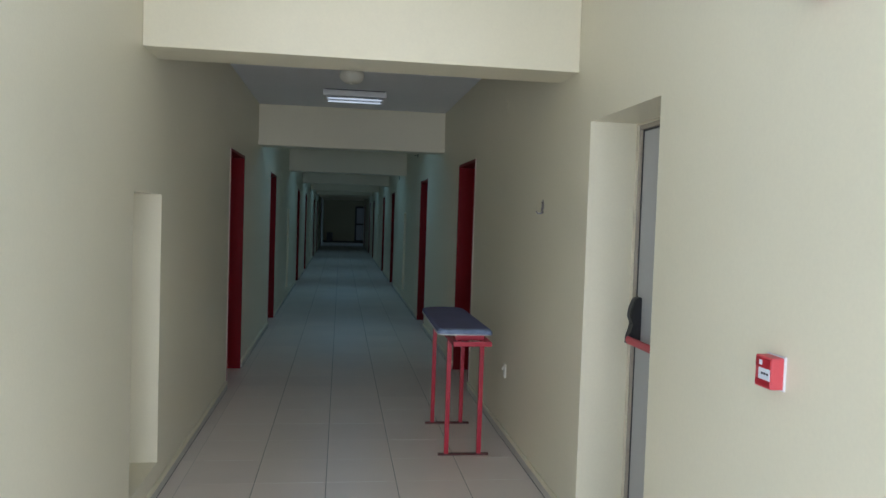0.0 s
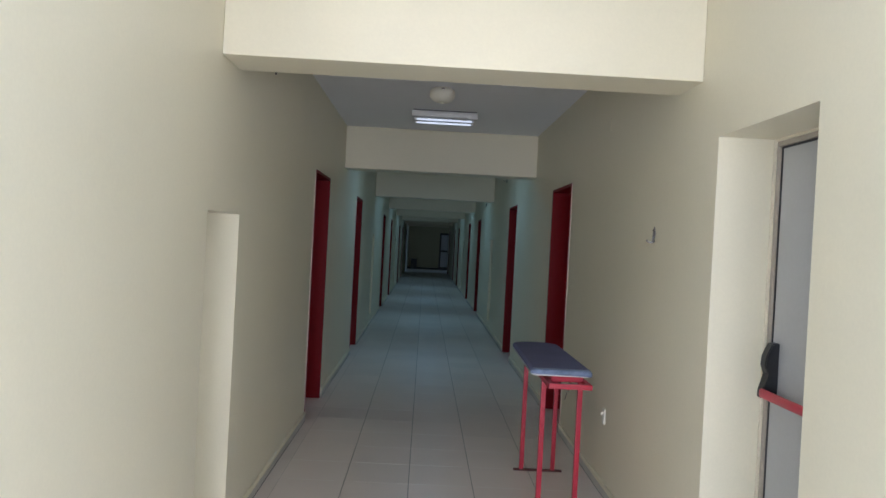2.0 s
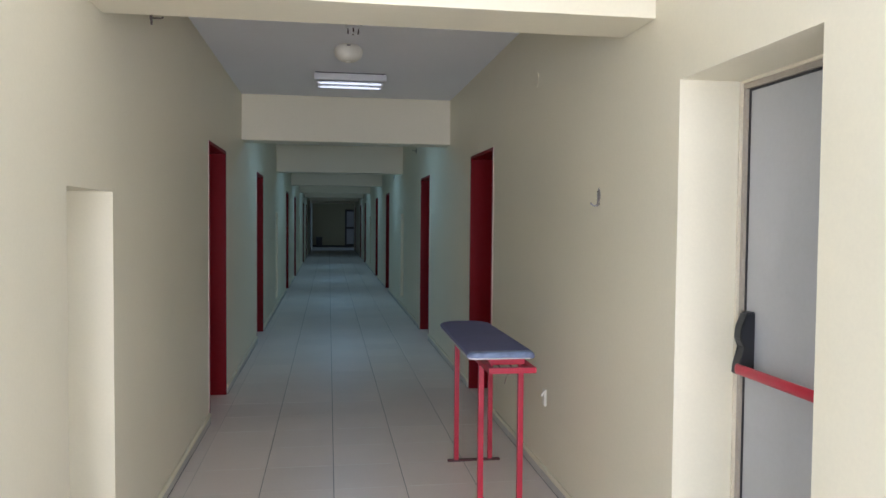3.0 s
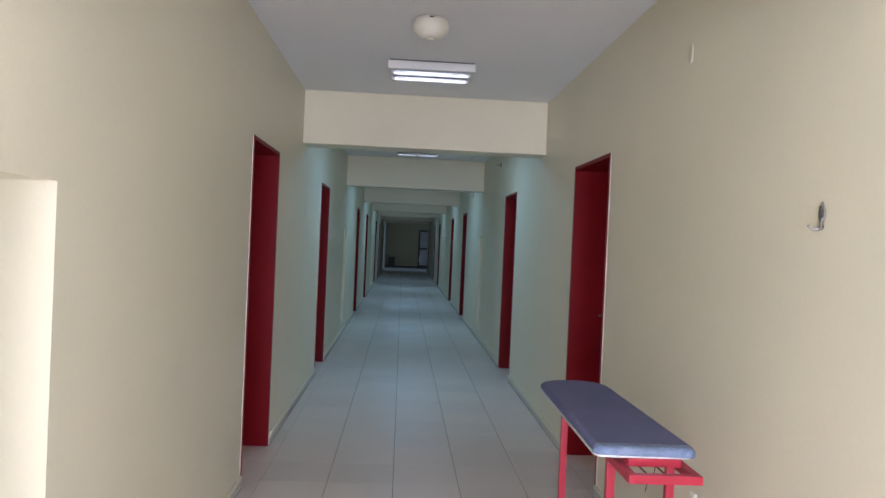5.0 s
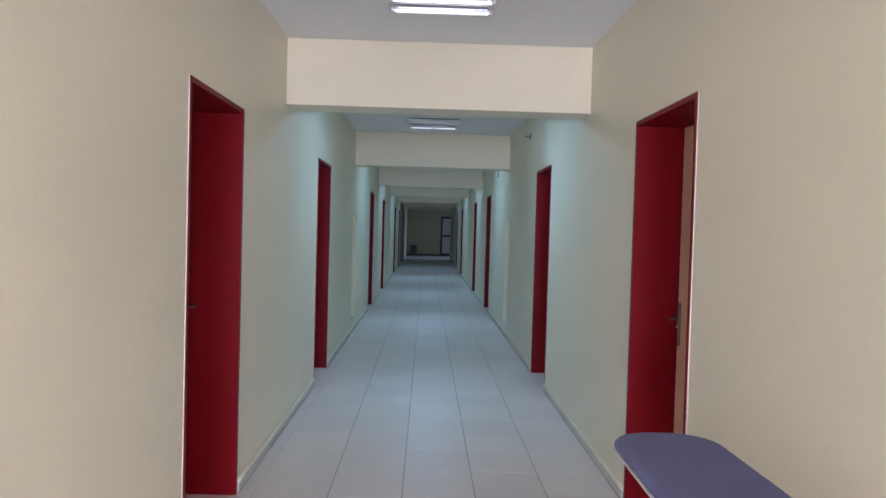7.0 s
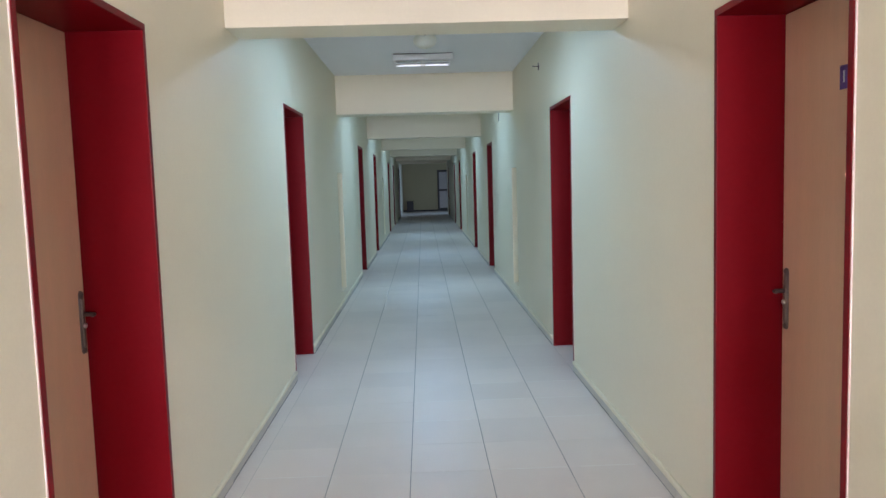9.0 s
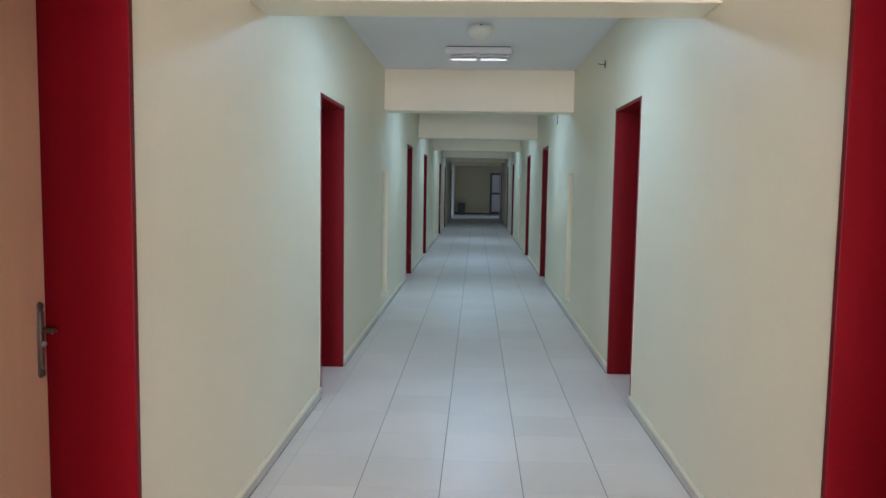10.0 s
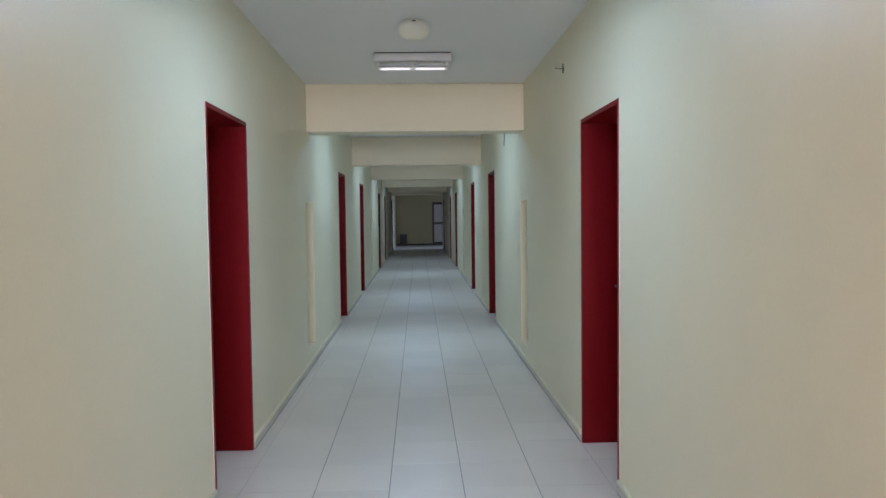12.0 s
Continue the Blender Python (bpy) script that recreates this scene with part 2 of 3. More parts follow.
def part(name, bm, material, parent=None, label=""):
    bmesh.ops.recalc_face_normals(bm, faces=bm.faces[:])
    me = bpy.data.meshes.new(name)
    bm.to_mesh(me)
    bm.free()
    me.materials.append(material)
    ob = new(name, me)
    if parent:
        ob.parent = parent
    if label:
        ob["label"] = label
    return ob


def thing(name, label, category, group="", kind=""):
    return tagged(new(name), label, category, group, kind)


def setting(name, bm, material, label, category):
    return tagged(part(name, bm, material), label, category, kind="structure")


# ---- plan along the corridor ----
BAY = 9.79
DOORS_A, DOORS_B = (6.385, 7.278), (9.985, 10.860)     # wall openings of the doors in one period
DOOR_TOP, THICK = 2.04, 0.36
REVEAL = {-1: 0.268, 1: 0.246}     # depth of the door leaves behind each wall face
DOORS = []
for k in range(4):
    DOORS.append((DOORS_A[0] + k * BAY, DOORS_A[1] + k * BAY))
    if k < 3:
        DOORS.append((DOORS_B[0] + k * BAY, DOORS_B[1] + k * BAY))
BEAMS = [3.55, 8.44, 13.40, 18.30, 23.15, 28.05, 32.95, 37.60]
NICHE_Z = (0.172, 1.588)
NICHES_L = [(3.445, 3.978), (13.245, 13.77), (23.03, 23.56)]
NICHES_R = [(13.22, 13.70), (23.03, 23.56)]
EXIT = (2.56, 3.341)
EXIT_TOP = 1.993


def wall_with_openings(name, face, out, y0, y1, openings, label):
    """openings: (ya, yb, za, zb, depth); depth 0 goes through the wall."""
    rows, y = [], y0
    a, b = face, face + out * THICK
    for ya, yb, za, zb, depth in sorted(openings):
        rows.append((a, b, y, ya, -0.02, CEIL))
        if za > 0:
            rows.append((a, b, ya, yb, -0.02, za))
        rows.append((a, b, ya, yb, zb, CEIL))
        if depth:
            rows.append((face + out * depth, b, ya, yb, za, zb))
        y = yb
    rows.append((a, b, y, y1, -0.02, CEIL))
    return setting(name, boxes(rows), WALL, label, "wall")


door_holes = [(a, b, 0, DOOR_TOP, 0) for a, b in DOORS]
wall_with_openings("wall_left", XL, -1, MOUTH, END, door_holes + [(a, b, *NICHE_Z, 0.22) for a, b in NICHES_L],
                   "cream painted corridor wall with red doors and niches")
wall_with_openings("wall_right", XR, 1, MOUTH, FAR, door_holes + [(a, b, *NICHE_Z, 0.22) for a, b in NICHES_R] + [(*EXIT, 0, EXIT_TOP, 0)],
                   "cream painted corridor wall with red doors and an exit")
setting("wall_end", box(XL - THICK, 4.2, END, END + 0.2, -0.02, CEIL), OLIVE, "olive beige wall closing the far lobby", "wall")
setting("wall_lobby_near", box(XR + THICK, 4.2, FAR - 0.2, FAR, -0.02, CEIL), WALL, "cream return wall of the far lobby", "wall")
LW0, LW1 = FAR + 1.1, FAR + 2.3
setting("wall_lobby_side", boxes([(4.0, 4.2, FAR, END, -0.02, 0.9), (4.0, 4.2, FAR, END, 2.2, CEIL), (4.0, 4.2, FAR, LW0, 0.9, 2.2),
                                  (4.0, 4.2, LW1, END, 0.9, 2.2)]), WALL, "cream lobby wall with a wide window", "wall")
setting("ceiling", box(FX0 - 0.2, 4.2, BACK - 0.2, END + 0.2, CEIL, CEIL + 0.2), CEILING, "flat white painted corridor ceiling", "ceiling")
for i, by in enumerate(BEAMS):
    setting(f"beam_{i + 1}", box(XL + 0.001, XR - 0.001, by, by + 0.31, SOFFIT, CEIL - 0.001, 0.004), WALL, "cream painted ceiling beam across the corridor", "beam")

# entrance hall behind the walk, with a wide window on each side
RZ0, RZ1 = 0.05, 2.4
rear_rows, xr_ = [], FX0 - 0.2
for xa, xb, _, _ in REAR:
    rear_rows += [(xr_, xa, BACK - 0.2, BACK, -0.02, CEIL), (xa, xb, BACK - 0.2, BACK, -0.02, RZ0), (xa, xb, BACK - 0.2, BACK, RZ1, CEIL)]
    xr_ = xb
setting("wall_hall_back", boxes(rear_rows + [(xr_, FX1 + 0.2, BACK - 0.2, BACK, -0.02, CEIL)]), WALL, "cream rear wall of the entrance hall", "wall")
setting("wall_hall_left", box(FX0 - 0.2, XL - THICK, MOUTH, MOUTH + 0.3, -0.02, CEIL), WALL, "cream wall beside the corridor mouth", "wall")
setting("wall_hall_right", box(XR + THICK, FX1 + 0.2, MOUTH, MOUTH + 0.3, -0.02, CEIL), WALL, "cream wall beside the corridor mouth", "wall")
for wn_, (xa, xb, _, _) in zip("456", REAR):
    w_ = thing("window_" + wn_, "wide hall window with a dark aluminium frame", "window", kind="structure")
    xm = 0.5 * (xa + xb)
    for r in ((xa, xb, RZ0, RZ0 + 0.06), (xa, xb, RZ1 - 0.06, RZ1), (xa, xa + 0.06, RZ0 + 0.06, RZ1 - 0.06), (xb - 0.06, xb, RZ0 + 0.06, RZ1 - 0.06), (xm - 0.03, xm + 0.03, RZ0 + 0.06, RZ1 - 0.06)):
        part("window_frame", box(r[0], r[1], BACK - 0.13, BACK - 0.07, r[2], r[3], bevel=0.004), DARK_FRAME, w_)
    for pa, pb in ((xa + 0.06, xm - 0.03), (xm + 0.03, xb - 0.06)):
        p = part("pane", box(pa, pb, BACK - 0.105, BACK - 0.095, RZ0 + 0.06, RZ1 - 0.06), GLASS, w_)
        p.visible_shadow = False
WY0, WY1, WZ0, WZ1 = -3.3, 0.3, 0.4, 2.4
for wn_, fx_, out in (("1", FX0, -1), ("3", FX1, 1)):
    a_, b_ = sorted((fx_, fx_ + out * 0.2))
    setting("wall_hall_window_" + wn_, boxes([(a_, b_, BACK, WY0, -0.02, CEIL), (a_, b_, WY1, MOUTH, -0.02, CEIL), (a_, b_, WY0, WY1, -0.02, WZ0), (a_, b_, WY0, WY1, WZ1, CEIL)]),
            WALL, "cream hall wall with a wide window", "wall")
    w_ = thing("window_" + wn_, "wide hall window with a dark aluminium frame", "window", kind="structure")
    m0, m1 = sorted((fx_ + out * 0.08, fx_ + out * 0.13))
    for r in ((m0, m1, WY0, WY1, WZ0, WZ0 + 0.06), (m0, m1, WY0, WY1, WZ1 - 0.06, WZ1), (m0, m1, WY0, WY0 + 0.06, WZ0 + 0.06, WZ1 - 0.06),
              (m0, m1, WY1 - 0.06, WY1, WZ0 + 0.06, WZ1 - 0.06), (m0, m1, -1.53, -1.47, WZ0 + 0.06, WZ1 - 0.06)):
        part("window_frame", box(*r, bevel=0.004), DARK_FRAME, w_)
    for ya, yb in ((WY0 + 0.06, -1.53), (-1.47, WY1 - 0.06)):
        p = part("pane", box(m0 + 0.02, m0 + 0.03, ya, yb, WZ0 + 0.06, WZ1 - 0.06), GLASS, w_)
        p.visible_shadow = False
win2 = thing("window_2", "wide lobby window with a dark frame", "window", kind="structure")
for r in ((4.05, 4.11, LW0, LW1, 0.9, 0.96), (4.05, 4.11, LW0, LW1, 2.14, 2.2), (4.05, 4.11, LW0, LW0 + 0.06, 0.96, 2.14), (4.05, 4.11, LW1 - 0.06, LW1, 0.96, 2.14)):
    part("window_frame", box(*r, bevel=0.004), DARK_FRAME, win2)
p = part("pane", box(4.075, 4.085, LW0 + 0.06, LW1 - 0.06, 0.96, 2.14), GLASS, win2)
p.visible_shadow = False
setting("ground", box(-400, 400, -400, 400, -0.35, -0.25), GROUND, "grey paved ground outside the building", "ground")

# ---- doors ----


def corridor_door(number, face, out, y0, y1, sign=False):
    d = thing(f"door_{number}", "closed peach door in a deep red steel frame", "door", "corridor doors", "structure")
    w, lip, reveal = 0.022, 0.006, REVEAL[out]
    x_in = face - out * lip
    x_back = face + out * (reveal + 0.05)
    part("jamb", box(x_in, x_back, y0 - 0.004, y0 + w, 0, DOOR_TOP - w, 0.003), RED, d)
    part("jamb", box(x_in, x_back, y1 - w, y1 + 0.004, 0, DOOR_TOP - w, 0.003), RED, d)
    part("sealant", box(face + out * 0.001, face - out * 0.004, y0 - 0.0095, y0 - 0.0045, 0.07, DOOR_TOP + 0.004, 0.0015), PALE, d, "pale filler along the frame")
    part("head", box(x_in, x_back, y0 - 0.004, y1 + 0.004, DOOR_TOP - w, DOOR_TOP + 0.004, 0.003), RED, d)
    lx0, lx1 = face + out * reveal, face + out * (reveal + 0.042)
    leaf = part("leaf", box(lx0, lx1, y0 + w + 0.003, y1 - w - 0.004, 0.008, DOOR_TOP - w - 0.003, 0.002), PEACH, d, "plain peach laminate door leaf")
    hy, hz = y1 - w - 0.036, 0.973
    px = lx0 - out * 0.006
    at = Matrix(((0, 0, -out, lx0), (1, 0, 0, hy), (0, 1, 0, hz), (0, 0, 0, 1)))
    part("handle_rim", moved(slab([(capsule(0.016, 0.116), 0.0), (capsule(0.016, 0.116), 0.003), (capsule(0.012, 0.112), 0.0055)]), at), DARK_METAL, leaf, "dark rounded rim of the plate")
    part("handle_plate", moved(slab([(capsule(0.0105, 0.092), 0.004), (capsule(0.0095, 0.091), 0.0085), (capsule(0.006, 0.086), 0.010)]), at), PLATE, leaf, "worn metal handle plate")
    for sz in (-0.103, 0.103):
        part("screw_cap", moved(lathe([(0.010, 0), (0.010, 0.003), (0.006, 0.005)], 12), Matrix.Translation((px, hy, hz + sz)) @ Matrix.Rotation(-out * math.pi / 2, 4, "Y")), DARK_METAL, leaf)
    tip = lx0 - out * 0.050
    part("lever", rod([(lx0, hy, hz + 0.03), (tip + out * 0.010, hy, hz + 0.03), (tip, hy - 0.006, hz + 0.03), (tip - out * 0.002, hy - 0.026, hz + 0.027)], [0.009, 0.007, 0.007, 0.005]), DARK_METAL, leaf, "short dark lever handle")
    part("key_cylinder", moved(lathe([(0.009, 0), (0.009, 0.010), (0.006, 0.012)], 14), Matrix.Translation((px, hy, hz - 0.012)) @ Matrix.Rotation(-out * math.pi / 2, 4, "Y")), CHROME, leaf)
    if sign:
        sy = 0.5 * (y0 + y1) + 0.018
        s = part("sign", box(lx0, lx0 - out * 0.006, sy - 0.050, sy + 0.030, 1.70, 1.775, 0.002), VIOLET, leaf, "small violet number plate")
        sf = lx0 - out * 0.0062
        for ya, yb, za, zb in ((-0.034, -0.012, 1.752, 1.757), (-0.034, -0.012, 1.720, 1.725), (-0.034, -0.029, 1.725, 1.752), (-0.017, -0.012, 1.725, 1.752), (0.006, 0.012, 1.720, 1.757)):
            part("sign_bar", box(sf + out * 0.0002, sf - out * 0.0012, sy - 0.005 + ya, sy - 0.005 + yb, za, zb), PAPER, s)
    return d


n = 0
for k, (a, b) in enumerate(DOORS):
    for face, out in ((XL, -1), (XR, 1)):
        n += 1
        corridor_door(n, face, out, a, b, sign=(k == 0 and out == 1))

# ---- emergency exit ----
ex = thing("door_exit", "closed grey steel exit door with a red push bar", "door", kind="structure")
fx = XR + 0.238
part("jamb", box(fx, fx + 0.06, EXIT[1] - 0.03, EXIT[1] + 0.004, 0, EXIT_TOP - 0.03, 0.004), FRAME_WORN, ex, "weathered grey frame")
part("jamb", box(fx, fx + 0.06, EXIT[0] - 0.004, EXIT[0] + 0.03, 0, EXIT_TOP - 0.03, 0.004), FRAME_WORN, ex)
part("head", box(fx, fx + 0.06, EXIT[0] - 0.004, EXIT[1] + 0.004, EXIT_TOP - 0.03, EXIT_TOP + 0.004, 0.004), FRAME_WORN, ex)
part("sealant", box(fx - 0.010, fx + 0.004, EXIT[1] - 0.012, EXIT[1] + 0.003, 0.0, EXIT_TOP - 0.002, 0.004), PALE_CREAM, ex, "uneven cream sealant beside the frame")
part("sealant", box(fx - 0.010, fx + 0.004, EXIT[0], EXIT[1] - 0.013, EXIT_TOP - 0.010, EXIT_TOP + 0.003, 0.004), PALE_CREAM, ex)
lx = fx + 0.012
leaf = part("leaf", box(lx, lx + 0.05, EXIT[0] + 0.034, EXIT[1] - 0.042, 0.01, EXIT_TOP - 0.039, 0.004), STEEL, ex, "smooth light grey steel leaf")
part("gasket", box(lx - 0.001, lx + 0.04, EXIT[1] - 0.0415, EXIT[1] - 0.0305, 0.01, EXIT_TOP - 0.0305), BLACK, ex, "dark seal beside the leaf")
part("gasket", box(lx - 0.001, lx + 0.04, EXIT[0] + 0.0305, EXIT[1] - 0.042, EXIT_TOP - 0.0385, EXIT_TOP - 0.0305), BLACK, ex, "dark seal above the leaf")
part("threshold", box(fx - 0.02, fx + 0.06, EXIT[0], EXIT[1], 0.0, 0.009, 0.002), FRAME_WORN, ex)


def panic_end(y):
    bm = bmesh.new()
    prof = [(0.0, 1.172), (0.030, 1.168), (0.052, 1.115), (0.055, 1.075), (0.036, 1.045), (0.060, 0.985), (0.062, 0.950), (0.0, 0.955)]
    va = [bm.verts.new((lx - p, y - 0.024, z)) for p, z in prof]
    vb = [bm.verts.new((lx - p, y + 0.024, z)) for p, z in prof]
    bm.faces.new(va[::-1])
    bm.faces.new(vb)
    for i in range(len(prof)):
        j = (i + 1) % len(prof)
        bm.faces.new((va[i], va[j], vb[j], vb[i]))
    bmesh.ops.bevel(bm, geom=bm.edges[:], offset=0.004, segments=2, affect="EDGES")
    return bm


part("panic_lock", panic_end(3.262), BLACK, leaf, "black plastic latch housing")
part("panic_lock", panic_end(2.665), BLACK, leaf, "black plastic latch housing")
part("push_bar", moved(lathe([(0.014, 0), (0.015, 0.004), (0.015, 0.571), (0.014, 0.575)], 18), Matrix.Translation((lx - 0.062, 3.247, 0.972)) @ Matrix.Rotation(math.pi / 2, 4, "X") @ Matrix.Diagonal((0.6, 1.25, 1, 1))), FRAME_RED, leaf, "red tubular push bar")

# ---- alarm call point ----
cp = thing("fire_alarm_call_point", "red plastic break-glass alarm box on the cream wall", "alarm")
cy0, cy1, cz0, cz1 = 1.706, 1.782, 1.092, 1.176
part("housing", box(XR, XR - 0.0400, cy0, cy1, cz0, cz1, 0.005), CALL_RED, cp)
part("upper_band", box(XR - 0.0380, XR - 0.0425, cy0 + 0.004, cy1 - 0.004, cz1 - 0.030, cz1 - 0.005, 0.002), CALL_DARK, cp, "dark red upper band")
part("lower_band", box(XR - 0.0380, XR - 0.0425, cy0 + 0.004, cy1 - 0.004, cz0 + 0.005, cz0 + 0.020, 0.002), CALL_DARK, cp, "dark red lower band")
pn = part("glass_panel", box(XR - 0.0380, XR - 0.0420, cy0 + 0.006, cy1 - 0.018, cz0 + 0.022, cz1 - 0.032, 0.001), PAPER, cp, "white press panel")
part("arrow_mark", boxes([(XR - 0.0415, XR - 0.0426, cy0 + 0.012 + 0.012 * i, cy0 + 0.020 + 0.012 * i, 1.1275, 1.1335) for i in range(3)]), INK, pn, "black printed mark")
part("emblem", box(XR - 0.0420, XR - 0.0435, cy0 + 0.040, cy0 + 0.054, cz1 - 0.024, cz1 - 0.011, 0.001), PAPER, cp, "pale round emblem")
part("backplate", box(XR, XR - 0.006, cy0 - 0.004, cy1 + 0.003, cz0 - 0.004, cz1 + 0.004, 0.002), WHITE, cp, "white back plate")

snd = thing("alarm_sounder", "red round alarm sounder on the cream wall", "alarm")
sm = Matrix.Translation((XR, 1.622, 2.125)) @ Matrix.Rotation(-math.pi / 2, 4, "Y")
part("base", moved(lathe([(0.045, 0), (0.047, 0.004), (0.047, 0.020), (0.045, 0.022)], 28), sm), CALL_RED, snd)
part("cap", moved(lathe([(0.042, 0.022), (0.043, 0.045), (0.036, 0.060), (0.018, 0.066)], 28), sm), CALL_RED, snd)

# ---- ironing table ----
it = thing("ironing_table", "red steel ironing stand with a blue-grey padded top", "table")
legx, legy, t = (0.642, 0.852), (4.580, 5.310), 0.014
ZF = 0.772                       # top of the steel frame
for lx_ in legx:
    for ly_ in legy:
        part("leg", box(lx_ - t, lx_ + t, ly_ - t, ly_ + t, 0.012, ZF - 0.028, 0.003), FRAME_RED, it)
for ly_ in legy:
    part("foot_bar", box(0.590, 0.916, ly_ - 0.013, ly_ + 0.013, 0.0, 0.012, 0.002), RUST, it, "dark rusty flat foot bar")
for lx_ in (0.641, 0.850):
    part("side_rail", box(lx_ - t, lx_ + t, 4.352, 5.33, ZF - 0.028, ZF, 0.003), FRAME_RED, it)
part("front_rail", box(0.627, 0.864, 4.322, 4.352, ZF - 0.028, ZF, 0.003), FRAME_RED, it)
for cy in (4.545, 5.29):
    part("cross_rail", box(0.655, 0.836, cy - t, cy + t, ZF - 0.026, ZF, 0.003), FRAME_RED, it)
for cy in (4.43, 5.10):
    part("board_support", box(0.657, 0.834, cy, cy + 0.016, ZF - 0.005, ZF + 0.0215, 0.003), FRAME_RED, it)
for q in (0.705, 0.765):
    part("grid_rod", rod([(q, 4.352, ZF - 0.014), (q, 4.531, ZF - 0.014)], 0.0028, 6), RUST, it, "thin dark rod")


PX0, PX1, PY0, PY1 = 0.556, 0.883, 4.435, 5.615


def pad_outline(x0, x1, y0, y1, rn, rf, steps=8):
    pts = []
    for cx, cy, r, a0 in ((x1 - rn, y0 + rn, rn, -90), (x1 - rf, y1 - rf, rf, 0), (x0 + rf, y1 - rf, rf, 90), (x0 + rn, y0 + rn, rn, 180)):
        for i in range(steps + 1):
            a = radians(a0 + 90 * i / steps)
            px, py = cx + r * math.cos(a), cy + r * math.sin(a)
            if px < 0.5 * (x0 + x1):      # the open side narrows towards the nose
                px += 0.022 * (py - PY0) / (PY1 - PY0) - 0.006
            pts.append((px, py))
    return pts



ZP = ZF + 0.021


def pad_ring(g, z, y0=PY0, y1=PY1):
    return (pad_outline(PX0 + g, PX1 - g, y0 + g, y1 - g, 0.035, 0.12), z)


part("board", slab([pad_ring(0.004, ZP - 0.0005), pad_ring(-0.004, ZP + 0.003), pad_ring(-0.005, ZP + 0.010)]), WHITE, it, "white board under the pad")
part("pad", slab([(pad_outline(PX0 + g, PX1 - g, PY0 + 0.026, PY1 - g, 0.004, 0.12), z) for g, z in ((0.004, ZP + 0.010), (-0.003, ZP + 0.015), (-0.004, ZP + 0.025), (0.002, ZP + 0.034), (0.012, ZP + 0.038))]), CLOTH, it, "blue-grey cloth pad")
bm = slab([(pad_outline(PX0 - 0.005 + g, PX1 + 0.005 - g, PY0 - 0.006 + g, PY0 + 0.030, 0.030, 0.003, 22), z) for g, z in
           ((0.008, ZP + 0.008), (0.001, ZP + 0.010), (-0.001, ZP + 0.013), (-0.001, ZP + 0.018), (0.000, ZP + 0.023), (0.003, ZP + 0.029), (0.008, ZP + 0.034), (0.017, ZP + 0.0385))])
for v in bm.verts:
    n3 = noise.noise_vector(Vector((v.co.x * 55, v.co.y * 60, v.co.z * 40)))
    low = max(0.0, 1 - (v.co.z - ZP) / 0.02)
    v.co += Vector((n3.x * 0.002, min(0.0, n3.y * 0.008), n3.z * 0.003 - low * 0.006 * noise.noise(Vector((v.co.x * 14, 3, 0)))))
    if v.co.x > PX1 - 0.05 and low > 0:
        v.co.z -= 0.014 * low * (v.co.x - PX1 + 0.05) / 0.05
part("end_wrap", bm, FOIL, it, "shiny pale blue wrap at the end")
part("strap", rod([(0.80, 4.57, ZF - 0.02), (0.795, 4.57, 0.71), (0.775, 4.57, 0.68), (0.765, 4.57, 0.64)], 0.0016, 6), RUST, it, "thin hanging wire")

# ---- ceiling lights ----


def ceiling_light(cx, y0, tubes):
    f = thing("ceiling_light", "white twin-tube batten light on the ceiling", "ceiling light", "corridor ceiling lights")
    x0, x1, y1 = cx - 0.305, cx + 0.305, y0 + 0.36
    zt, zb = CEIL - 0.007, CEIL - 0.068
    # near-black strip paints the shadow in the gap above the housing
    part("gap_shade", box(x0 + 0.012, x1 - 0.012, y0 + 0.012, y1 - 0.012, zt - 0.004, CEIL), DARK_FRAME, f, "dark strip for the shadow gap under the ceiling")
    part("housing", box(x0, x1, y0, y1, zb, zt, 0.024, 4), WHITE, f)
    for i in range(2):
        ty = y0 + 0.085 + 0.19 * i
        bm = bmesh.new()
        prof = [(ty - 0.07 + 0.14 * k / 12, zb - 0.001 - 0.006 * abs(math.cos(math.pi * k / 12)) ** 1.5) for k in range(13)]
        rows = [[bm.verts.new((x, yy, zz)) for yy, zz in prof] for x in (cx - 0.262, cx + 0.262)]
        for k in range(12):
            fc = bm.faces.new((rows[0][k], rows[0][k + 1], rows[1][k + 1], rows[1][k]))
            fc.smooth = True
        r = part("reflector", bm, MIRROR, f, "shallow mirror reflector")
        r.modifiers.new("thick", "SOLIDIFY").thickness = 0.0012
        halves = len(tubes) // 2
        length = 0.514 if halves == 1 else 0.236
        for h in range(halves):
            part("tube", moved(lathe([(0.004, 0), (0.008, 0.004), (0.008, length - 0.004), (0.004, length)], 14), Matrix.Translation((cx - 0.257 + 0.278 * h, ty, zb - 0.012)) @ Matrix.Rotation(math.pi / 2, 4, "Y")),
                 tubes[halves * i + h], f, "fluorescent tube")
        for sx in (-0.266, 0.266) if halves == 1 else (-0.266, 0.0, 0.266):
            part("lamp_holder", box(cx + sx - 0.009, cx + sx + 0.009, ty - 0.014, ty + 0.014, zb - 0.020, zb + 0.004, 0.003), WHITE, f)
    return f


# the glow of these two stands in for daylight reflected in them
ceiling_light(XC - 0.012, 7.17, (TUBE_DIM, TUBE_DIM))
ceiling_light(XC - 0.012, 12.0, (TUBE_OFF, TUBE_OFF, TUBE_FAINT, TUBE_FAINT))
for ly, watts in LIT:
    ceiling_light(XC, ly - 0.18, (TUBE_ON,) * 2 if watts > 4 else (TUBE_DIM,) * 2)


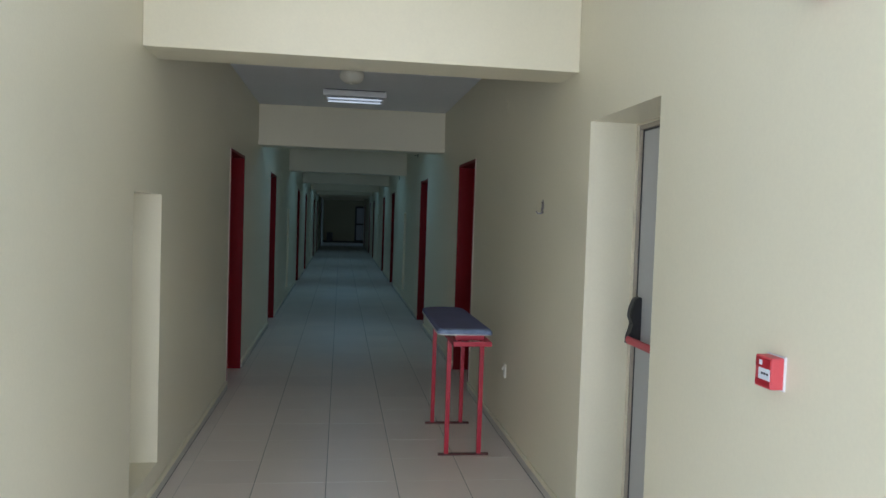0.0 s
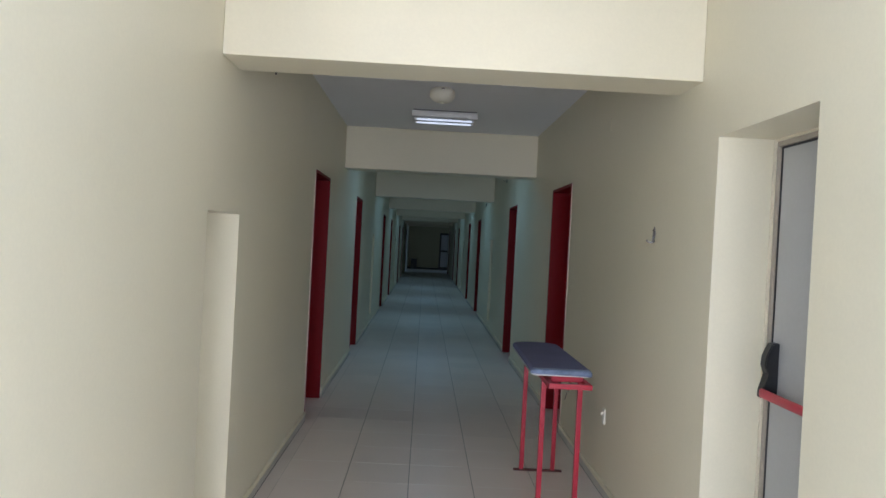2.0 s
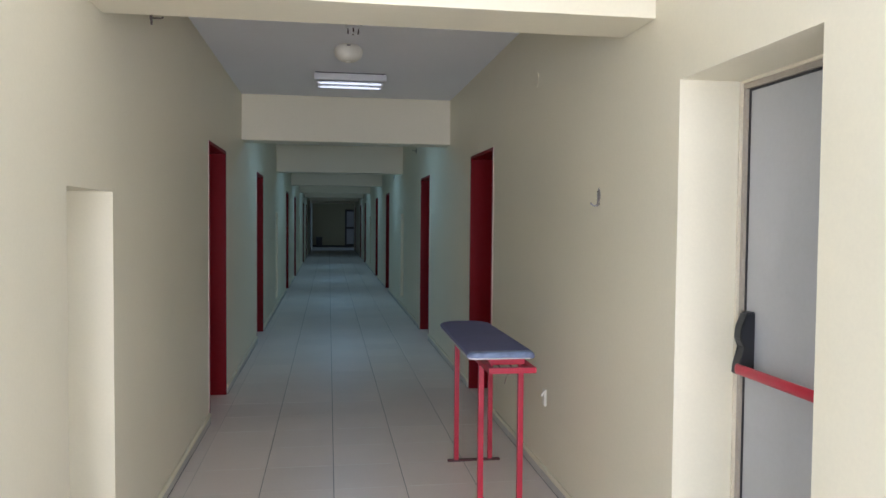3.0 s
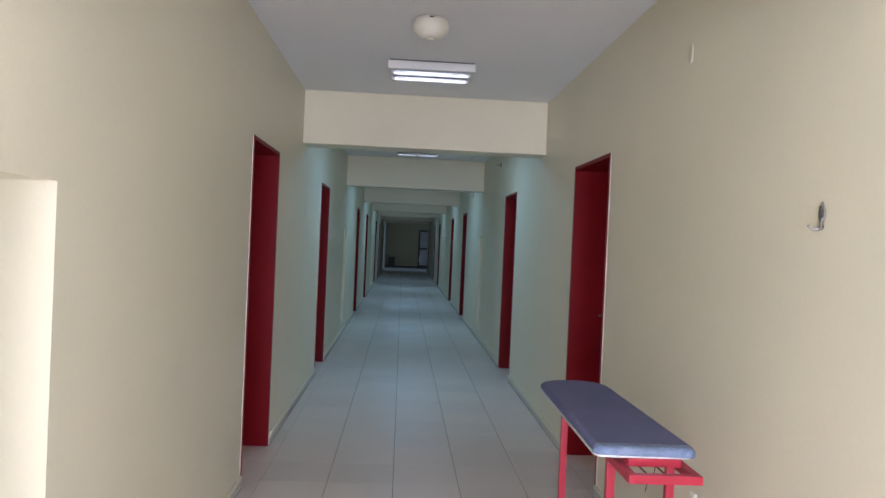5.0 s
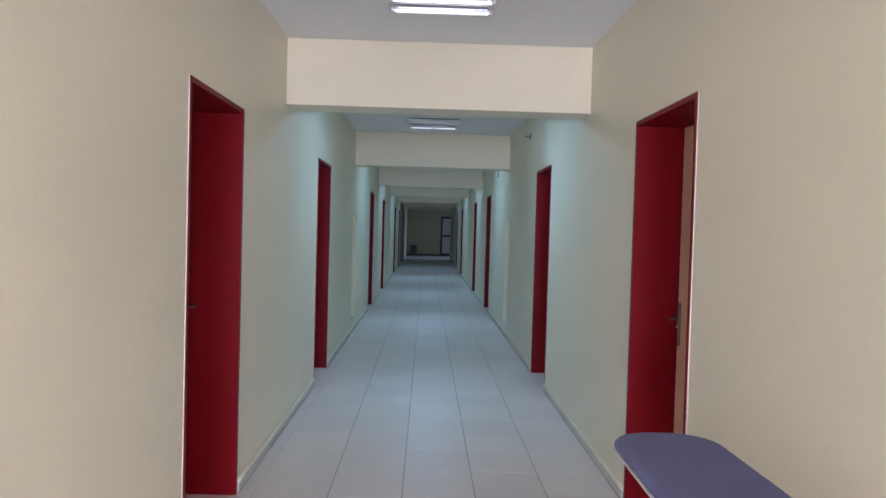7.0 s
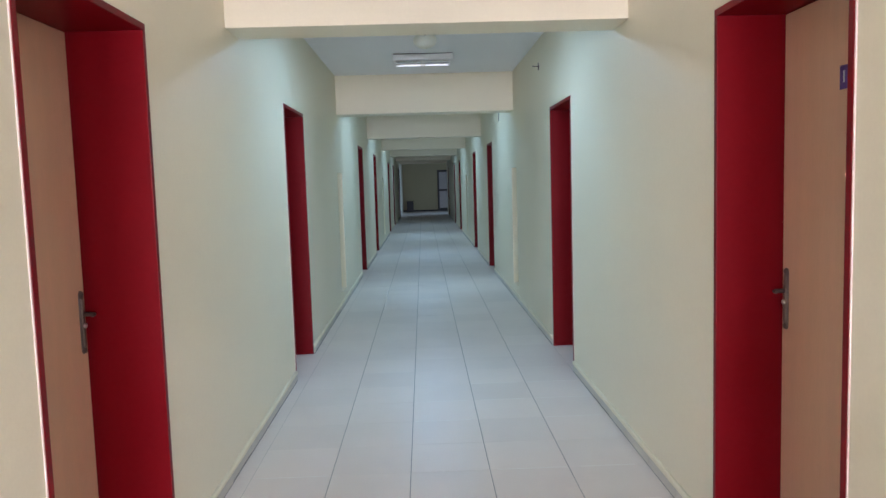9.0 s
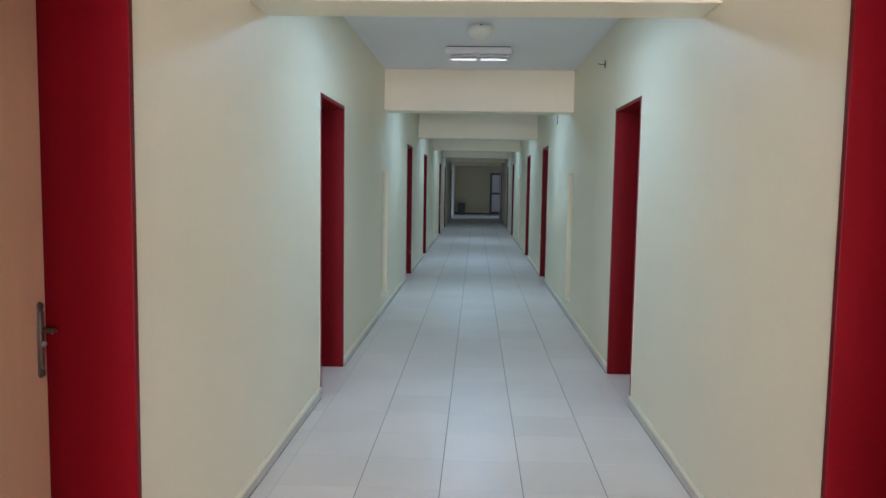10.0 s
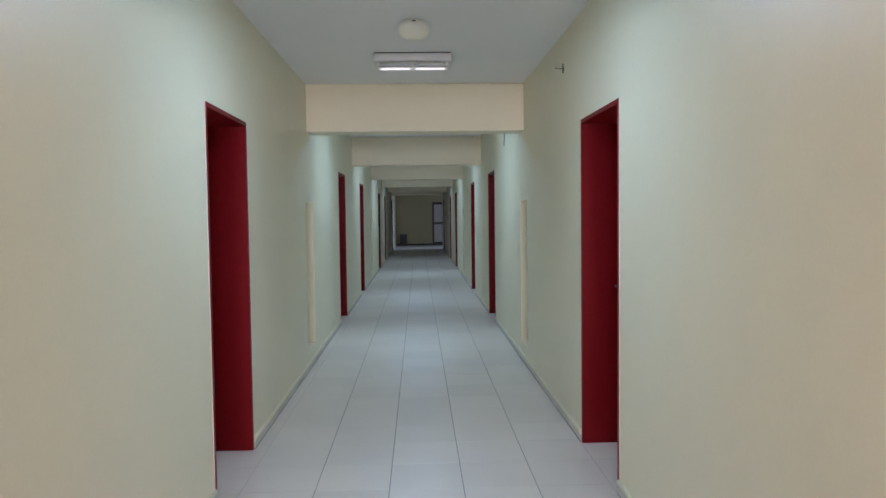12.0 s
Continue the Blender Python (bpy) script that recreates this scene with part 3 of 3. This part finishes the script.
def bowl_lamp(x, y):
    f = thing("ceiling_lamp", "cream plastic bowl lamp fixed to the ceiling", "ceiling lamp", "bowl lamps")
    at = Matrix.Translation((x, y, CEIL)) @ Matrix.Diagonal((1, 1, 0.86, 1))
    part("base", moved(lathe([(0.070, -0.010), (0.072, -0.008), (0.072, -0.0005)], 32), at), CREAM, f)
    part("bowl", moved(lathe([(0.025, -0.132), (0.050, -0.128), (0.076, -0.112), (0.094, -0.088), (0.101, -0.060), (0.099, -0.034), (0.088, -0.012), (0.074, -0.008)], 40), at), CREAM, f)
    part("clip", moved(box(-0.012, 0.012, -0.100, -0.080, -0.026, -0.017, 0.002), at), DARK_METAL, f, "small dark clip")
    part("finial", moved(lathe([(0.008, -0.141), (0.016, -0.138), (0.018, -0.131)], 18), at), CREAM, f)
    return f


bowl_lamp(-0.005, 6.20)
bowl_lamp(0.055, 11.10)
sd = thing("smoke_detector", "small white round smoke detector on the ceiling", "detector")
sat = Matrix.Translation((0.01, 5.62, CEIL))
part("base", moved(lathe([(0.050, -0.016), (0.052, -0.012), (0.052, -0.0005)], 28), sat), WHITE, sd)
for k in range(6):
    part("vent_prong", moved(box(-0.005, 0.005, -0.040, -0.034, -0.056, -0.030, 0.001), sat @ Matrix.Rotation(k * math.pi / 3, 4, "Z")), DARK_METAL, sd, "dark slot of the sensing chamber")
part("chamber", moved(lathe([(0.026, -0.052), (0.036, -0.046), (0.040, -0.030), (0.044, -0.016)], 28), sat), WHITE, sd)

# ---- small wall things ----
hk = thing("coat_hook", "leaf-shaped chrome coat hook on the cream wall", "hook")
bm = lathe([(0.001, -0.042), (0.010, -0.030), (0.018, -0.008), (0.018, 0.010), (0.010, 0.034), (0.001, 0.047)], 20)
part("plate", moved(bm, Matrix.Translation((XR - 0.005, 4.12, 1.603)) @ Matrix.Diagonal((0.3, 0.95, 0.82, 1))), HOOK_METAL, hk)
part("arm", rod([(XR - 0.004, 4.12, 1.570), (XR - 0.014, 4.122, 1.559), (XR - 0.026, 4.124, 1.558), (XR - 0.036, 4.126, 1.563), (XR - 0.041, 4.127, 1.571)], [0.006, 0.005, 0.004, 0.0035, 0.0045]), HOOK_METAL, hk)
part("arm", rod([(XR - 0.004, 4.12, 1.568), (XR - 0.010, 4.113, 1.562), (XR - 0.014, 4.106, 1.570), (XR - 0.015, 4.103, 1.584), (XR - 0.014, 4.102, 1.592)], [0.006, 0.005, 0.004, 0.0035, 0.0045]), HOOK_METAL, hk)
part("screw", moved(lathe([(0.004, 0), (0.004, 0.003), (0.002, 0.004)], 12), Matrix.Translation((XR - 0.009, 4.12, 1.622)) @ Matrix.Rotation(-math.pi / 2, 4, "Y")), DARK_METAL, hk)


def cup_hook(x, y, z, out, label):
    c = thing("wall_hook", label, "hook", "small wall hooks")
    part("rosette", moved(lathe([(0.012, 0), (0.012, 0.003), (0.005, 0.006)], 14), Matrix.Translation((x, y, z)) @ Matrix.Rotation(-out * math.pi / 2, 4, "Y")), DARK_METAL, c)
    part("shank", rod([(x, y, z), (x - out * 0.05, y, z), (x - out * 0.062, y, z + 0.006)], 0.004, 8), DARK_METAL, c)
    part("cross_piece", rod([(x - out * 0.006, y, z - 0.032), (x - out * 0.006, y, z + 0.034)], 0.005, 8), DARK_METAL, c)
    return c


cup_hook(XL, 4.635, 2.448, -1, "small dark metal hook high on wall")
cup_hook(XR, 11.42, 2.468, 1, "small dark metal hook high on wall")
bl = thing("blank_plate", "small cream-painted oval blanking plate on the wall", "cover plate")
part("plate", moved(lathe([(0.001, 0), (0.036, 0.0), (0.036, 0.002), (0.030, 0.004), (0.001, 0.0045)], 24), Matrix.Translation((XR, 5.194, 2.333)) @ Matrix.Rotation(-math.pi / 2, 4, "Y") @ Matrix.Diagonal((1.2, 0.75, 1, 1))), WALL, bl)
cb = thing("wall_cable", "short grey cable end hanging on the wall", "cable")
part("cable", rod([(XR - 0.005, 15.0, 2.50), (XR - 0.007, 15.0, 2.42), (XR - 0.006, 15.004, 2.34), (XR - 0.009, 15.0, 2.26)], 0.0055, 8), ZINC, cb)
part("clip", box(XR, XR - 0.013, 14.990, 15.010, 2.44, 2.452, 0.002), WHITE, cb)
so = thing("wall_socket", "small cream cable outlet low on the wall", "socket")
part("plate", box(XR, XR - 0.012, 4.915, 4.965, 0.425, 0.520, 0.005), CREAM, so)
part("cable_stub", rod([(XR - 0.008, 4.94, 0.50), (XR - 0.020, 4.935, 0.497), (XR - 0.024, 4.933, 0.480)], 0.006, 8), CREAM, so)

# ---- far lobby ----
fd = thing("door_lobby", "dark framed glazed door in the end wall", "door", kind="structure")
dx0, dx1, dy = 0.72, 1.50, END
for r in ((dx0, dx0 + 0.09, dy - 0.06, dy, 0, 2.02), (dx1 - 0.09, dx1, dy - 0.06, dy, 0, 2.02), (dx0 + 0.09, dx1 - 0.09, dy - 0.06, dy, 1.91, 2.02),
          (dx0 + 0.09, dx1 - 0.09, dy - 0.06, dy, 0.98, 1.08), (dx0 + 0.09, dx1 - 0.09, dy - 0.06, dy, 0.0, 0.16)):
    part("door_frame", box(*r, bevel=0.004), DARK_FRAME, fd)
for za, zb in ((0.16, 0.98), (1.08, 1.91)):
    part("panel", box(dx0 + 0.09, dx1 - 0.09, dy - 0.04, dy - 0.02, za, zb), FROST, fd, "pale grey panel")
setting("baseboard_lobby", box(XL, 4.0, END - 0.012, END, 0.0, 0.09, 0.002), DARK_FRAME, "dark skirting strip along the lobby end wall", "skirting")
# stand-in for a small bright curved mark of unknown kind; gives no light
wl = thing("white_curl", "small white curved shape above the lobby door", "lamp")
part("base", box(1.44, 1.50, END - 0.03, END, 2.22, 2.30, 0.006), WHITE, wl)
part("arm", rod([(1.47, END - 0.02, 2.25), (1.47, END - 0.06, 2.24), (1.465, END - 0.075, 2.18), (1.455, END - 0.075, 2.12)], 0.022, 10), WHITE, wl)
bn = thing("waste_bin", "dark grey bin beside the lobby wall", "bin")
bm = box(-0.80, -0.48, END - 0.40, END - 0.08, 0.0, 0.50, 0.02)
part("body", bm, GREY_BOX, bn)
part("lid", box(-0.81, -0.47, END - 0.41, END - 0.07, 0.50, 0.54, 0.012), GREY_BOX, bn)

# ---- skirting tiles ----


def ledge(face, out, ya, yb):
    """A hand-finished plaster ledge, slightly wavy, along the top of the skirting."""
    bm = bmesh.new()
    count = max(2, int((yb - ya) / 0.12))
    prof = ((0.002, 0.052), (-0.013, 0.0515), (-0.0175, 0.055), (-0.0175, 0.065), (-0.012, 0.073), (0.002, 0.0765))
    rings = []
    for k in range(count + 1):
        y = ya + (yb - ya) * k / count
        d, u = 0.0022 * noise.noise(Vector((y * 2.3, face, 0))), 0.002 * noise.noise(Vector((y * 1.9, face, 5)))
        rings.append([bm.verts.new((face + out * (px + (d if px < 0 else 0)), y, pz + u)) for px, pz in prof])
    for a, b in zip(rings, rings[1:]):
        for k in range(len(prof)):
            q = (k + 1) % len(prof)
            f = bm.faces.new((a[k], a[q], b[q], b[k]))
            f.smooth = True
    bm.faces.new(rings[0][::-1])
    bm.faces.new(rings[-1])
    return bm


for side, face, out, gaps in (("left", XL, -1, DOORS), ("right", XR, 1, DOORS + [EXIT])):
    base = thing(f"baseboard_{side}", "row of cream-grey ceramic skirting tiles", "skirting", kind="structure")
    meshes = {}
    stops = sorted(gaps) + [(FAR, FAR)]
    y = MOUTH
    for ga, gb in stops:
        if ga - y > 0.03:
            part("joint", box(face + out * 0.002, face - out * 0.0145, y, ga - 0.006, -0.002, 0.003), GROUT, base, "dark joint at the floor")
            part("skirting_cap", ledge(face, out, y, ga - 0.006), WALL, base, "rounded cream plaster ledge over the tiles")
        while y < ga - 0.03:
            ln = min(0.40, ga - 0.006 - y)
            key = round(ln, 3)
            if key not in meshes:
                b0 = box(-0.013, 0.0, 0.0015, ln - 0.0015, 0.0, 0.046, 0.003, 1)
                bmesh.ops.recalc_face_normals(b0, faces=b0.faces[:])
                meshes[key] = bpy.data.meshes.new("skirting_tile")
                b0.to_mesh(meshes[key])
                b0.free()
                meshes[key].materials.append(SKIRT)
            o = new("skirting_tile", meshes[key])
            o.parent = base
            o.matrix_basis = pose(face - (out * 0.0 if out > 0 else -0.013) + random.uniform(-0.0025, 0.0025), y, random.uniform(0.002, 0.005), 0, random.uniform(-0.5, 0.5), 0)
            y += ln
        y = gb + 0.006

# ---- floor tiles ----
floor = setting("floor", box(FX0 - 0.2, 4.2, BACK - 0.2, END + 0.2, -0.25, -0.0025), GROUT, "light grey square floor tiles with dark joints", "floor")
TX, TY, X0, Y0, COLS = 0.397, 0.400, -1.298, 0.12, 7


def tile_mesh(gx, gy):
    bm = bmesh.new()
    ring = lambda g, h, z: [bm.verts.new(p) for p in ((gx + g, gy + h, z), (TX - gx - g, gy + h, z), (TX - gx - g, TY - gy - h, z), (gx + g, TY - gy - h, z))]
    a, b, c = ring(0, 0, -0.006), ring(0, 0, -0.0006), ring(0.0007, 0.0005, 0)
    for p, q in ((a, b), (b, c)):
        for k in range(4):
            bm.faces.new((p[k], p[(k + 1) % 4], q[(k + 1) % 4], q[k]))
    bm.faces.new(c)
    me = bpy.data.meshes.new("tile")
    bm.to_mesh(me)
    bm.free()
    me.materials.append(TILE)
    return me


tile = tile_mesh(0.0022, 0.0011)
rows_near = range(6, 48)
for j in rows_near:
    for i in range(COLS):
        o = new("tile", tile)
        o.parent = floor
        o.matrix_basis = pose(X0 + i * TX, Y0 + j * TY, random.uniform(-0.0003, 0.0002), random.uniform(-0.03, 0.03), random.uniform(-0.03, 0.03), 0)
verts, faces = [], []
src_v = [tuple(v.co) for v in tile.vertices]
src_f = [tuple(p.vertices) for p in tile.polygons]
for j in range(-11, 104):
    if j in rows_near:
        continue
    for i in (range(-5, 13) if j < 3 else range(COLS if j < 94 else 14)):
        n0, dz = len(verts), random.uniform(-0.0006, 0.0004)
        verts += [(x + X0 + i * TX, y + Y0 + j * TY, z + dz) for x, y, z in src_v]
        faces += [tuple(n0 + q for q in f) for f in src_f]
me = bpy.data.meshes.new("far_tiles")
me.from_pydata(verts, [], faces)
me.materials.append(TILE)
ft = new("far_tiles", me)
ft.parent = floor
tagged(ft, "light grey square floor tiles", kind="stuff")
# pale filler left in some of the cross joints
rows = []
for j in range(6, 28):
    for i in range(COLS):
        if random.random() < (0.75 if j < 16 else 0.4):
            xa = X0 + i * TX + 0.004 + random.uniform(0, 0.06)
            xb = X0 + (i + 1) * TX - 0.004 - random.uniform(0, 0.06)
            if xa < XL + 0.02:
                xa = XL + 0.02
            if xb - xa > 0.05 and xb < XR - 0.02:
                rows.append((xa, xb, Y0 + j * TY - 0.0028, Y0 + j * TY + 0.0028, -0.003, 0.0003))
part("joint_filler", boxes(rows), FILLER, floor, "pale filler in the cross joints")
# the joints beside the walls are filled nearly level and hardly show
for i in (1, COLS - 1):
    part("joint_filler", boxes([(X0 + i * TX - 0.0021, X0 + i * TX + 0.0021, MOUTH, FAR, -0.003, 0.0002)]), SOFT_JOINT, floor, "light grey filled joint along the wall")
